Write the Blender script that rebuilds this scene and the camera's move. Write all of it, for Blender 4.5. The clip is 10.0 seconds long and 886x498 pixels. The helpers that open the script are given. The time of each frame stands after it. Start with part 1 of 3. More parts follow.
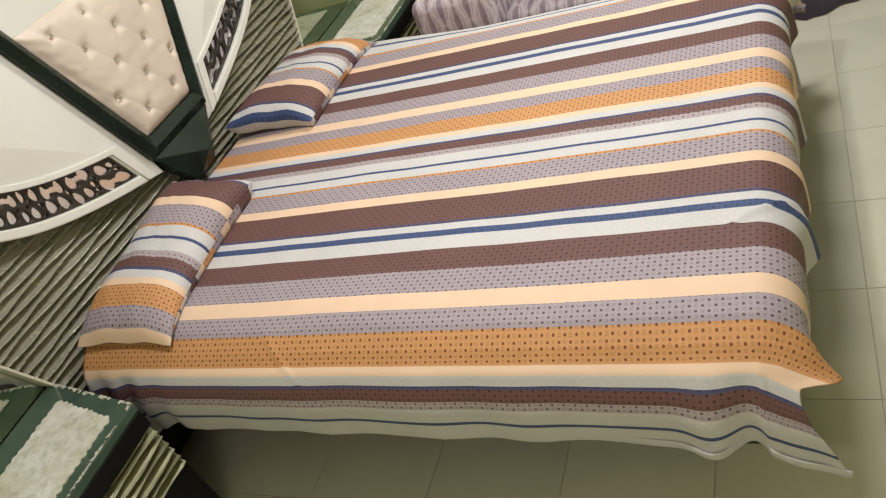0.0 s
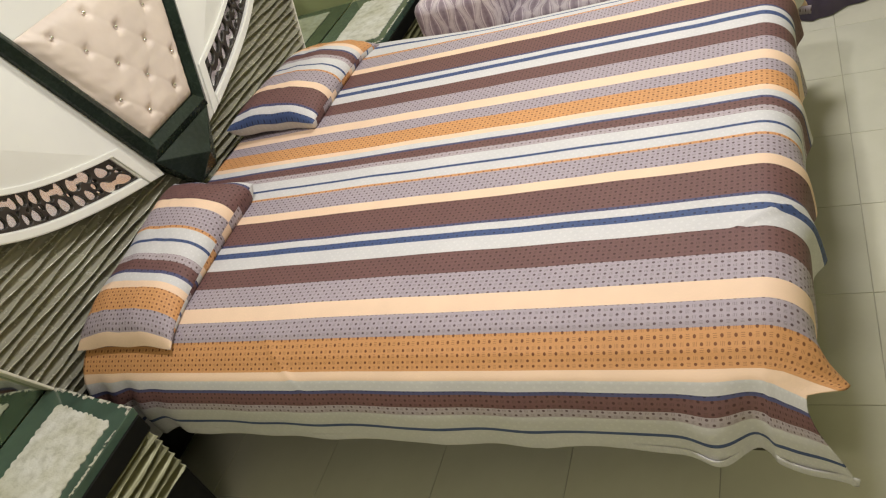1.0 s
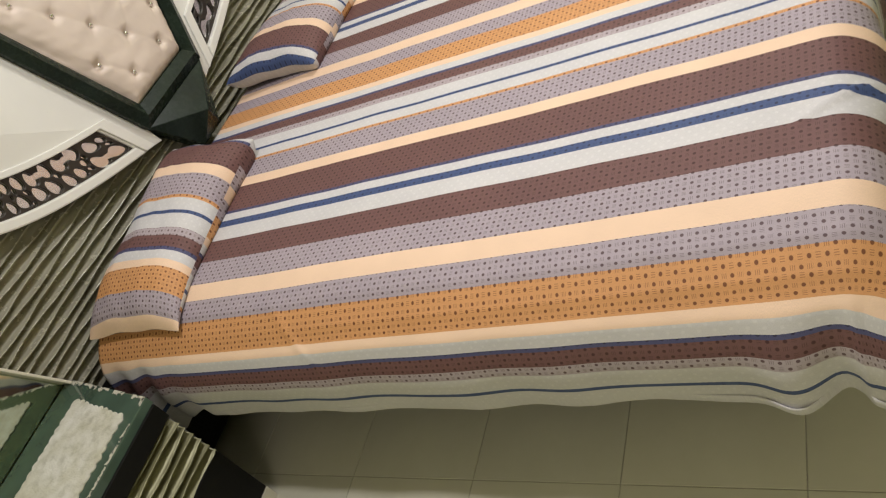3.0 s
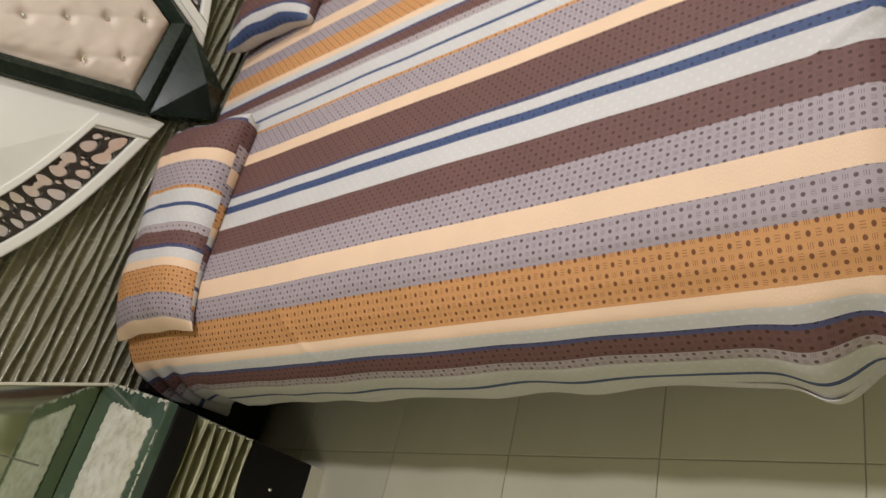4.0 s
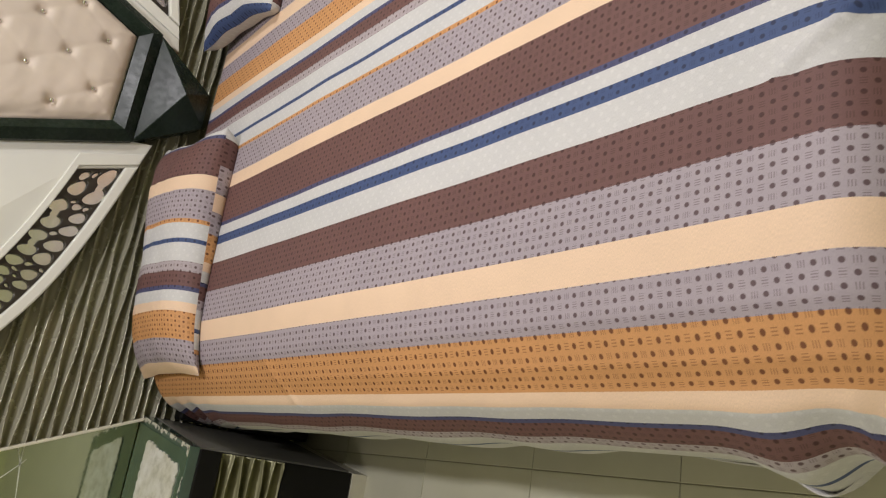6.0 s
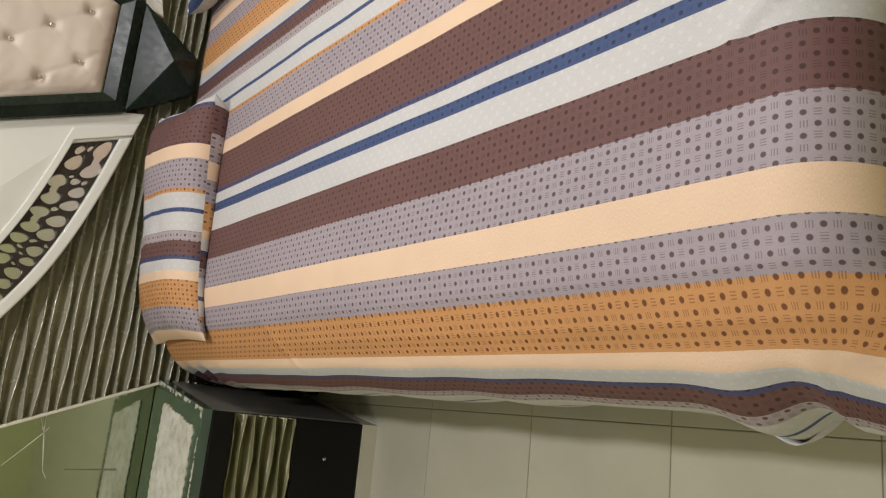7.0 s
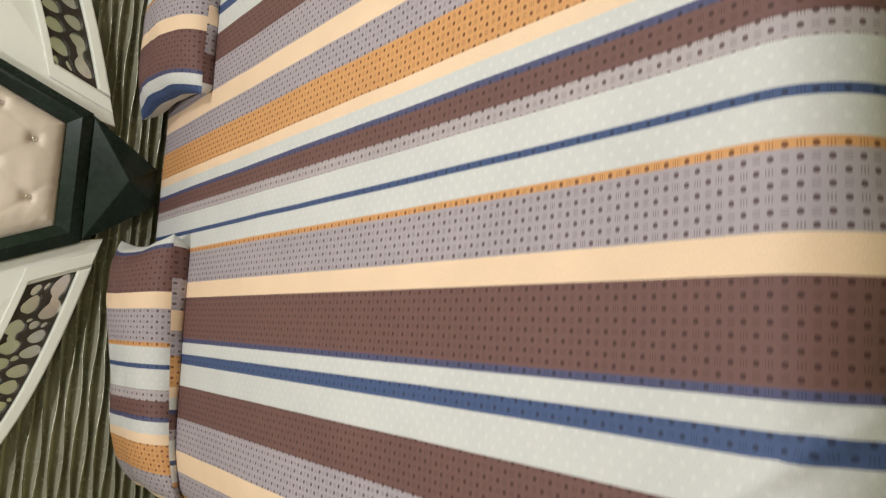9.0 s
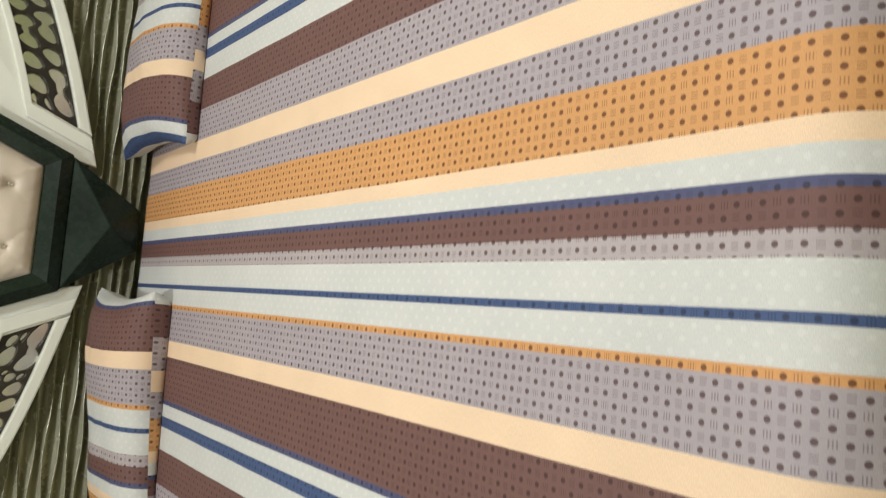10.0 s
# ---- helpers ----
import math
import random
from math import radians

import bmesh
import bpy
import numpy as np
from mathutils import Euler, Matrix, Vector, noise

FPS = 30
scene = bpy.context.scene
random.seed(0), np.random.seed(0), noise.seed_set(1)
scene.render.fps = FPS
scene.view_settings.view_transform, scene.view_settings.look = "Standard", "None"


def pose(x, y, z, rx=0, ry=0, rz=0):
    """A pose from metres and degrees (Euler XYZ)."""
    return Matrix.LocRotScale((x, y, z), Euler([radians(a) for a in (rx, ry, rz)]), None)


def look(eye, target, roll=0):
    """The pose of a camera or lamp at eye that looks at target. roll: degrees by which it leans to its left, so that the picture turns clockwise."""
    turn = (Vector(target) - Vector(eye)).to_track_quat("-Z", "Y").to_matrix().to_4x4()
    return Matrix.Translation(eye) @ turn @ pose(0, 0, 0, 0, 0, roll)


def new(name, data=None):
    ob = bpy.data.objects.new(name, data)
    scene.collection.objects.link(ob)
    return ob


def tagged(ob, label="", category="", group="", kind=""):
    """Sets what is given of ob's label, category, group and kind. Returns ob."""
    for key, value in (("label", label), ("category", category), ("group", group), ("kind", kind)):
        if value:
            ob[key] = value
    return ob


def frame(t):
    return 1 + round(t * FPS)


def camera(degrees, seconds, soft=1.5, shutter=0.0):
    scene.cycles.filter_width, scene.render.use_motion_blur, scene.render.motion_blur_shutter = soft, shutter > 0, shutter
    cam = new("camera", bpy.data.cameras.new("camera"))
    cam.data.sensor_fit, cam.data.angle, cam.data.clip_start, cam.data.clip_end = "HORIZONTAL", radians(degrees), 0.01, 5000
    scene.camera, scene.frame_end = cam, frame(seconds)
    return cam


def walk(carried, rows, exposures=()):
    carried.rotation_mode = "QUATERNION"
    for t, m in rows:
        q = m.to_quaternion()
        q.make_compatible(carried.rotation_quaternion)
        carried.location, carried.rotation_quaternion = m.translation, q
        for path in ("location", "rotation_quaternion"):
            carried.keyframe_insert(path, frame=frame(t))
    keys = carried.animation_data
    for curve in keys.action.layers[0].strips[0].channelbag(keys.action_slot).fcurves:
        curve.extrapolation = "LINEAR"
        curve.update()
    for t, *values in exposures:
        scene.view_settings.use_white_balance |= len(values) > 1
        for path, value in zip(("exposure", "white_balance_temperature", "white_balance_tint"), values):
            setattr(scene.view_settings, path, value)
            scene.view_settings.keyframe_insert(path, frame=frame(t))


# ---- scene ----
cam = camera(60.1, 10.0, soft=1.15, shutter=0.45)
PATH = [
    (0, (2.05, -0.891, 1.783), (1.171, 0.471, 0.612), -25.6),
    (0.5, (2.05, -0.883, 1.787), (1.139, 0.466, 0.625), -26.4),
    (1, (2.046, -0.874, 1.775), (1.159, 0.488, 0.61), -25.7),
    (1.5, (2.034, -0.848, 1.748), (1.13, 0.514, 0.597), -26.8),
    (2, (2.025, -0.816, 1.703), (1.109, 0.536, 0.548), -27.8),
    (2.5, (2.026, -0.772, 1.648), (1.038, 0.519, 0.483), -31.9),
    (2.7, (2.024, -0.733, 1.619), (1.014, 0.518, 0.429), -34.1),
    (3.8, (2.122, -0.443, 1.513), (0.878, 0.549, 0.301), -48.3),
    (4, (2.134, -0.4, 1.482), (0.855, 0.531, 0.258), -51.5),
    (4.5, (2.121, -0.289, 1.453), (0.835, 0.532, 0.16), -54.9),
    (5, (2.106, -0.191, 1.407), (0.797, 0.549, 0.088), -59.9),
    (5.5, (2.15, -0.124, 1.372), (0.736, 0.504, 0.105), -65.9),
    (5.7, (2.202, -0.071, 1.353), (0.733, 0.564, 0.154), -66.7),
    (7, (2.323, 0.028, 1.316), (0.767, 0.477, 0.143), -74.8),
    (7.5, (2.322, 0.095, 1.298), (0.821, 0.552, 0.056), -76.8),
    (8, (2.305, 0.257, 1.31), (0.784, 0.686, 0.085), -77.5),
    (8.5, (2.305, 0.415, 1.313), (0.755, 0.745, 0.093), -80.6),
    (9, (2.315, 0.62, 1.282), (0.732, 0.863, 0.084), -81.6),
    (9.5, (2.294, 0.745, 1.266), (0.705, 0.937, 0.067), -81.5),
    (10, (2.264, 0.851, 1.257), (0.686, 1.027, 0.041), -81.7),
]
walk(cam, [(t, look(eye, target, roll)) for t, eye, target, roll in PATH], exposures=[(0, -0.04, 6500, 12), (2.5, -0.08, 6500, 13), (4, -0.27, 6500, 14), (7, -0.27, 6450, 13), (8.5, -0.25, 6500, 8), (10, -0.2, 6450, 3)])

# ---- light ----
world = bpy.data.worlds.new("world")
scene.world = world
world.use_nodes = True
world.node_tree.nodes["Background"].inputs[0].default_value = (0.9, 0.93, 1.0, 1)
world.node_tree.nodes["Background"].inputs[1].default_value = 0.05
scene.view_settings.exposure = 0.0


def area(name, m, size, power, colour, size_y=0.0):
    data = bpy.data.lights.new(name, "AREA")
    data.energy, data.color, data.size = power, colour, size
    if size_y:
        data.shape, data.size_y = "RECTANGLE", size_y
    ob = new(name, data)
    ob.matrix_world = m
    return ob


CEIL = 2.8
# First lamp placed from a floor glint; second added to brighten the far side.
LAMPS = ((1.31, 0.35, 30, 0.12), (1.6, 2.1, 45, 0.42))
for lx, ly, power, wide in LAMPS:
    area("unseen_ceiling_light", look((lx, ly, CEIL - 0.09), (lx, ly, 0)), wide, power, (0.96, 0.94, 0.96))
# Added fill light on the near side; no real lamp is known there.
area("near_fill_light", look((1.9, -1.7, 2.25), (1.9, 0.2, 0.3)), 1.1, 12, (1.0, 0.90, 0.82), 0.05)

# ---- materials ----


class Nodes:
    """A small builder of node materials."""

    def __init__(self, name, rough=0.5, metal=0.0):
        self.mat = bpy.data.materials.new(name)
        self.mat.use_nodes = True
        self.tree = self.mat.node_tree
        self.bsdf = self.tree.nodes["Principled BSDF"]
        self.bsdf.inputs["Roughness"].default_value = rough
        self.bsdf.inputs["Metallic"].default_value = metal

    def add(self, kind, **values):
        node = self.tree.nodes.new(kind)
        for key, value in values.items():
            setattr(node, key, value)
        return node

    def link(self, a, b):
        self.tree.links.new(a, b)

    def put(self, value, socket):
        if isinstance(value, (int, float)):
            socket.default_value = value
        elif isinstance(value, tuple):
            socket.default_value = (*value, 1) if len(value) == 3 and socket.type == "RGBA" else value
        else:
            self.link(value, socket)

    def math(self, op, a, b=0.0, c=0.0):
        node = self.add("ShaderNodeMath", operation=op)
        for value, socket in zip((a, b, c), node.inputs):
            self.put(value, socket)
        return node.outputs[0]

    def mix(self, fac, a, b, blend="MIX"):
        node = self.add("ShaderNodeMix", data_type="RGBA", blend_type=blend)
        self.put(fac, node.inputs[0])
        self.put(a, node.inputs[6])
        self.put(b, node.inputs[7])
        return node.outputs[2]

    def noise(self, scale, detail=3.0, rough=0.55, coord=None, stretch=(1, 1, 1)):
        if coord is None:
            coord = self.add("ShaderNodeTexCoord").outputs["Object"]
        mapping = self.add("ShaderNodeMapping")
        mapping.inputs["Scale"].default_value = stretch
        self.link(coord, mapping.inputs[0])
        node = self.add("ShaderNodeTexNoise")
        node.inputs["Scale"].default_value, node.inputs["Detail"].default_value = scale, detail
        node.inputs["Roughness"].default_value = rough
        self.link(mapping.outputs[0], node.inputs["Vector"])
        return node.outputs[0]

    def ramp(self, fac, stops, interpolation="LINEAR"):
        node = self.add("ShaderNodeValToRGB")
        r = node.color_ramp
        r.interpolation = interpolation
        while len(r.elements) < len(stops):
            r.elements.new(0.5)
        for e, (place, colour) in zip(r.elements, stops):
            e.position = place
            e.color = (*colour, 1) if len(colour) == 3 else colour
        self.put(fac, node.inputs[0])
        return node.outputs[0]

    def bump(self, height, strength=0.3, distance=0.002):
        node = self.add("ShaderNodeBump")
        node.inputs["Strength"].default_value, node.inputs["Distance"].default_value = strength, distance
        self.put(height, node.inputs["Height"])
        self.link(node.outputs[0], self.bsdf.inputs["Normal"])

    def colour(self, value):
        self.put(value, self.bsdf.inputs["Base Color"])

    def roughness(self, value):
        self.put(value, self.bsdf.inputs["Roughness"])


def painted(name, colour, rough=0.5, metal=0.0, spread=0.12, scale=6.0, grain=180.0, bump=0.15, coat=0.0, gloss=0.5):
    """Paint, lacquer or leather: a base colour with soft stains and a fine grain."""
    n = Nodes(name, rough, metal)
    dark = tuple(c * (1 - spread) for c in colour)
    light = tuple(min(1, c * (1 + spread)) for c in colour)
    n.colour(n.ramp(n.noise(scale, 5), [(0.3, dark), (0.7, light)]))
    fine = n.noise(grain, 2)
    n.roughness(n.math("MULTIPLY_ADD", fine, 0.2, rough - 0.1))
    n.bump(fine, bump, 0.001)
    n.bsdf.inputs["Coat Weight"].default_value = coat
    n.bsdf.inputs["Specular IOR Level"].default_value = gloss
    return n.mat


# Bands of the cloth, in metres across one repeat: start, colour, whether dots are woven in.
REPEAT = 0.920
GREY, BROWN, CREAM = (0.365, 0.315, 0.345), (0.150, 0.076, 0.070), (0.77, 0.56, 0.395)
WHITE, BLUE, ORANGE = (0.565, 0.555, 0.55), (0.056, 0.086, 0.195), (0.58, 0.292, 0.118)
MAUVE = (0.40, 0.345, 0.36)
DUSK = (0.075, 0.078, 0.160)
BANDS = [
    (0, ORANGE, 1), (0.074, GREY, 1), (0.1335, CREAM, 0), (0.185, GREY, 1), (0.264, BROWN, 0.9),
    (0.344, WHITE, 0.5), (0.398, BLUE, 0.87), (0.422, WHITE, 0.5), (0.4505, DUSK, 0.87), (0.462, BROWN, 0.9),
    (0.566, CREAM, 0), (0.605, GREY, 1), (0.683, ORANGE, 1), (0.695, WHITE, 0.5), (0.734, BLUE, 0.87),
    (0.745, WHITE, 0.5), (0.793, MAUVE, 1), (0.819, BROWN, 0.9), (0.854, DUSK, 0.87), (0.865, WHITE, 0.5),
    (0.893, CREAM, 0),
]
BAND_START = 0.132


def cloth_material(name):
    """Striped cotton satin with woven dots and dashes; UV in metres (u along the bands, v across)."""
    n = Nodes(name, 0.62)
    uv = n.add("ShaderNodeUVMap", uv_map="UVMap").outputs[0]
    sep = n.add("ShaderNodeSeparateXYZ")
    n.link(uv, sep.inputs[0])
    u, v = sep.outputs[0], sep.outputs[1]
    soft = n.math("MULTIPLY_ADD", n.noise(900, 1, coord=uv), 0.0016, -0.0008)
    place = n.math("WRAP", n.math("DIVIDE", n.math("SUBTRACT", n.math("ADD", v, soft), BAND_START), REPEAT), 1.0, 0.0)
    base = n.ramp(place, [(a / REPEAT, c) for a, c, _ in BANDS], "CONSTANT")
    dotted = n.ramp(place, [(a / REPEAT, (d, d, d)) for a, _, d in BANDS], "CONSTANT")
    px, py = 0.0263, 0.0257

    def cell(value, pitch, shift):
        return n.math("ABSOLUTE", n.math("SUBTRACT", n.math("FRACT", n.math("ADD", n.math("DIVIDE", value, pitch), shift)), 0.5))

    def disc(sx, sy, radius):
        a, b = n.math("MULTIPLY", cell(u, px, sx), px), n.math("MULTIPLY", cell(v, py, sy), py)
        d = n.math("SQRT", n.math("ADD", n.math("MULTIPLY", a, a), n.math("MULTIPLY", b, b)))
        node = n.add("ShaderNodeMapRange", interpolation_type="SMOOTHSTEP")
        n.put(d, node.inputs[0])
        for i, value in enumerate((radius - 0.0007, radius + 0.0007, 1.0, 0.0)):
            node.inputs[1 + i].default_value = value
        return node.outputs[0]

    dots = n.math("MAXIMUM", disc(0.5, 0.5, 0.0033), disc(0.0, 0.0, 0.0033))

    def dashes(sx, sy, along):
        """Three short strokes in the gaps between the dots."""
        a, b = n.math("MULTIPLY", cell(u, px, sx), px), n.math("MULTIPLY", cell(v, py, sy), py)
        if along:
            a, b, coord = b, a, v
        else:
            coord = u
        box = n.math("MULTIPLY", n.math("LESS_THAN", a, 0.0046), n.math("LESS_THAN", b, 0.0038))
        lines = n.math("LESS_THAN", n.math("FRACT", n.math("DIVIDE", coord, 0.0031)), 0.42)
        return n.math("MULTIPLY", box, lines)

    marks = n.math("MAXIMUM", dashes(0.0, 0.5, False), dashes(0.5, 0.0, True))
    weave = n.noise(1500, 1, coord=uv, stretch=(1, 0.2, 1))
    wear = n.noise(7, 4, coord=uv)
    base = n.mix(0.35, base, n.mix(1.0, base, n.ramp(weave, [(0.3, (0.7, 0.7, 0.7)), (0.7, (1.2, 1.2, 1.2))]), "MULTIPLY"))
    base = n.mix(0.5, base, n.mix(1.0, base, n.ramp(wear, [(0.3, (0.9, 0.9, 0.9)), (0.7, (1.08, 1.07, 1.06))]), "MULTIPLY"))
    mark_colour = n.mix(1.0, base, (0.27, 0.19, 0.19), "MULTIPLY")
    inked = n.mix(n.math("MULTIPLY", dots, n.math("MULTIPLY_ADD", dotted, 1.9, -0.95)), base, mark_colour)
    inked = n.mix(n.math("MULTIPLY", marks, n.math("MULTIPLY_ADD", dotted, 1.0, -0.5)), inked, mark_colour)
    white_on = n.mix(n.math("MULTIPLY", dots, 0.2), base, n.mix(0.6, base, (0.92, 0.9, 0.87)))
    ink, pale = n.math("GREATER_THAN", dotted, 0.75), n.math("GREATER_THAN", dotted, 0.25)
    n.colour(n.mix(ink, n.mix(pale, base, white_on), inked))
    n.roughness(n.math("MULTIPLY_ADD", weave, 0.1, 0.58))
    n.bsdf.inputs["Specular IOR Level"].default_value = 0.3
    n.bump(n.math("ADD", n.math("MULTIPLY", weave, 0.5), n.math("MULTIPLY", n.noise(35, 3, coord=uv), 1.2)), 0.25, 0.002)
    return n.mat


CLOTH = cloth_material("striped_cotton")


def tile_material():
    n = Nodes("cream_tile", 0.16)
    info = n.add("ShaderNodeObjectInfo").outputs["Random"]
    tone = n.ramp(n.noise(3.5, 6, 0.6), [(0.3, (0.50, 0.49, 0.385)), (0.7, (0.57, 0.56, 0.45))])
    shift = n.ramp(info, [(0, (0.95, 0.95, 0.95)), (1, (1.03, 1.02, 1.0))])
    n.colour(n.mix(1.0, tone, shift, "MULTIPLY"))
    n.roughness(n.ramp(n.noise(9, 4), [(0.3, (0.09,) * 3), (0.7, (0.13,) * 3)]))
    n.bsdf.inputs["Specular IOR Level"].default_value = 0.35
    n.bump(n.noise(25, 2), 0.008, 0.002)
    return n.mat


def mirror_material(name, colour, rough):
    n = Nodes(name, rough, 1.0)
    n.colour(n.mix(n.noise(5, 4), colour, tuple(c * 0.93 for c in colour)))
    n.roughness(n.math("MULTIPLY_ADD", n.noise(14, 4), 0.05, rough))
    return n.mat


def chipped_material():
    """Silver foil edging, worn away in flakes down to black."""
    n = Nodes("chipped_foil", 0.45)
    flakes = n.ramp(n.noise(42, 5, 0.65), [(0.44, (0, 0, 0)), (0.48, (1, 1, 1))])
    n.colour(n.mix(flakes, (0.03, 0.045, 0.035), (0.52, 0.50, 0.41)))
    n.bump(flakes, 0.4, 0.001)
    return n.mat


def flute_material(name, light, blue=1.0, rough=0.2):
    n = Nodes(name, 0.3, 0.4)
    tones = [(light * r, light * g, light * blue * b) for r, g, b in ((0.33, 0.318, 0.24), (0.465, 0.45, 0.35))]
    n.colour(n.ramp(n.noise(4, 4), [(0.3, tones[0]), (0.7, tones[1])]))
    n.roughness(n.math("MULTIPLY_ADD", n.noise(40, 3), 0.12, rough))
    n.bump(n.noise(160, 2), 0.04, 0.001)
    return n.mat


def damask_material(name, light):
    """Pale lilac weave with dark ogee leaves."""
    n = Nodes(name, 0.6)
    uv = n.add("ShaderNodeUVMap", uv_map="UVMap").outputs[0]
    sep = n.add("ShaderNodeSeparateXYZ")
    n.link(uv, sep.inputs[0])
    u, v = sep.outputs[0], sep.outputs[1]
    pu, pv = 0.125, 0.17

    def leaf(shift):
        a = n.math("MULTIPLY", n.math("ABSOLUTE", n.math("SUBTRACT", n.math("FRACT", n.math("ADD", n.math("DIVIDE", u, pu), shift)), 0.5)), 2.0)
        b = n.math("FRACT", n.math("ADD", n.math("DIVIDE", v, pv), shift))
        wide = n.math("MULTIPLY", n.math("SINE", n.math("MULTIPLY", b, math.pi)), 0.46)
        return n.math("DIVIDE", a, n.math("ADD", wide, 0.05))

    near = n.math("MINIMUM", leaf(0.0), leaf(0.5))
    tone = n.ramp(n.math("DIVIDE", near, 2.0), [
        (0.0, (0.17, 0.12, 0.15)), (0.24, (0.27, 0.21, 0.25)), (0.28, (0.62, 0.56, 0.57)), (0.35, (0.62, 0.56, 0.57)),
        (0.38, (0.27, 0.22, 0.26)), (0.43, (0.3, 0.25, 0.28)), (0.46, (0.64, 0.58, 0.58)), (0.52, (0.36, 0.31, 0.33)),
        (0.56, (0.60, 0.55, 0.55)), (1.0, (0.56, 0.51, 0.52))])
    worn = n.mix(0.25, tone, n.ramp(n.noise(60, 3), [(0.3, (0.3, 0.26, 0.28)), (0.7, (0.7, 0.64, 0.63))]))
    n.colour(n.mix(1.0, worn, (light, light * 0.97, light), "MULTIPLY"))
    n.bump(n.noise(400, 1), 0.2, 0.001)
    return n.mat


def lace_material():
    n = Nodes("white_lace", 0.85)
    stain = n.ramp(n.noise(9, 4), [(0.35, (0.80, 0.79, 0.68)), (0.6, (1.0, 1.0, 0.98))])
    n.colour(n.mix(1.0, n.ramp(n.noise(34, 5), [(0.34, (0.50, 0.49, 0.42)), (0.5, (0.63, 0.62, 0.56)), (0.7, (0.69, 0.68, 0.63))]), stain, "MULTIPLY"))
    n.bump(n.math("ADD", n.noise(38, 4), n.math("MULTIPLY", n.noise(260, 2), 0.35)), 0.8, 0.007)
    return n.mat


TILE = tile_material()
GROUT = painted("grey_grout", (0.36, 0.34, 0.27), 0.9)
WALL = painted("olive_cream_wall_paint", (0.595, 0.61, 0.34), 0.75, spread=0.06, scale=2.5, bump=0.2)
CEILING = painted("white_ceiling_paint", (0.78, 0.77, 0.72), 0.8, spread=0.04)
IVORY = painted("ivory_lacquer", (0.765, 0.76, 0.70), 0.32, spread=0.04, scale=3, grain=90, bump=0.03, coat=0.2)
GREEN = painted("black_green_lacquer", (0.015, 0.024, 0.0175), 0.27, spread=0.3, scale=9, grain=60, bump=0.01, gloss=0.14)
BLACK = painted("black_lacquer", (0.004, 0.004, 0.0036), 0.5, spread=0.3, scale=9, bump=0.04, gloss=0.25)
FRET = painted("dark_bronze_fret", (0.035, 0.028, 0.022), 0.33, metal=0.2, spread=0.3, scale=14)
LEATHER = painted("cream_velvet", (0.69, 0.59, 0.50), 0.55, spread=0.1, scale=5, grain=300, bump=0.15)
CRYSTAL = mirror_material("crystal_button", (0.85, 0.83, 0.78), 0.12)
MIRROR = mirror_material("aged_mirror", (0.54, 0.59, 0.48), 0.03)
STRIP_MIRROR = mirror_material("mirror_strip", (0.80, 0.80, 0.78), 0.16)
GLASS_TOP = painted("green_glass_top", (0.055, 0.095, 0.07), 0.07, spread=0.25, scale=8, bump=0.01, coat=0.6)
CRACK = painted("pale_crack", (0.62, 0.64, 0.56), 0.4, spread=0.2, scale=30)
SCRATCH = painted("grey_scratch", (0.17, 0.17, 0.13), 0.5, spread=0.2, scale=30)
FLUTE = flute_material("bronze_flutes", 1.0)
DRAWER = flute_material("dark_bronze_flutes", 0.45, 0.66, 0.34)
FOIL = chipped_material()
LACE = lace_material()
WOOD = painted("dark_bed_base", (0.05, 0.045, 0.035), 0.5, spread=0.3)
MATTRESS = painted("white_ticking", (0.72, 0.71, 0.67), 0.8)
DAMASK = damask_material("pale_damask", 1.0)
DARK_DAMASK = damask_material("dusky_damask", 0.62)
PURPLE = painted("purple_curtain", (0.075, 0.055, 0.10), 0.7, spread=0.2, scale=12)
TRIM = painted("ivory_plinth", (0.66, 0.63, 0.52), 0.45, spread=0.1)
FLANK = painted("grey_flank_paint", (0.17, 0.165, 0.14), 0.4, spread=0.2)
STEEL = mirror_material("steel_knob", (0.75, 0.75, 0.72), 0.2)

# ---- mesh helpers ----


def part(name, bm, material, parent=None, label="", smooth=False):
    """Link a bmesh as one mesh object, under a thing or a part if one is given."""
    data = bpy.data.meshes.new(name)
    bmesh.ops.recalc_face_normals(bm, faces=bm.faces)
    bm.to_mesh(data)
    bm.free()
    data.materials.append(material)
    if smooth:
        data.polygons.foreach_set("use_smooth", [True] * len(data.polygons))
    ob = new(name, data)
    ob.parent = parent
    if label:
        tagged(ob, label)
    return ob


def thing(name, label, category, place=(0, 0, 0), group=""):
    ob = new(name)
    ob.location = place
    ob.empty_display_size = 0.1
    return tagged(ob, label, category, group)


def box(x0, x1, y0, y1, z0, z1, bevel=0.0, segments=2):
    bm = bmesh.new()
    bmesh.ops.create_cube(bm, size=1)
    for v in bm.verts:
        v.co = ((x0 + x1) / 2 + v.co.x * (x1 - x0), (y0 + y1) / 2 + v.co.y * (y1 - y0), (z0 + z1) / 2 + v.co.z * (z1 - z0))
    if bevel:
        bmesh.ops.bevel(bm, geom=bm.edges[:], offset=bevel, segments=segments, affect="EDGES", profile=0.5)
    return bm


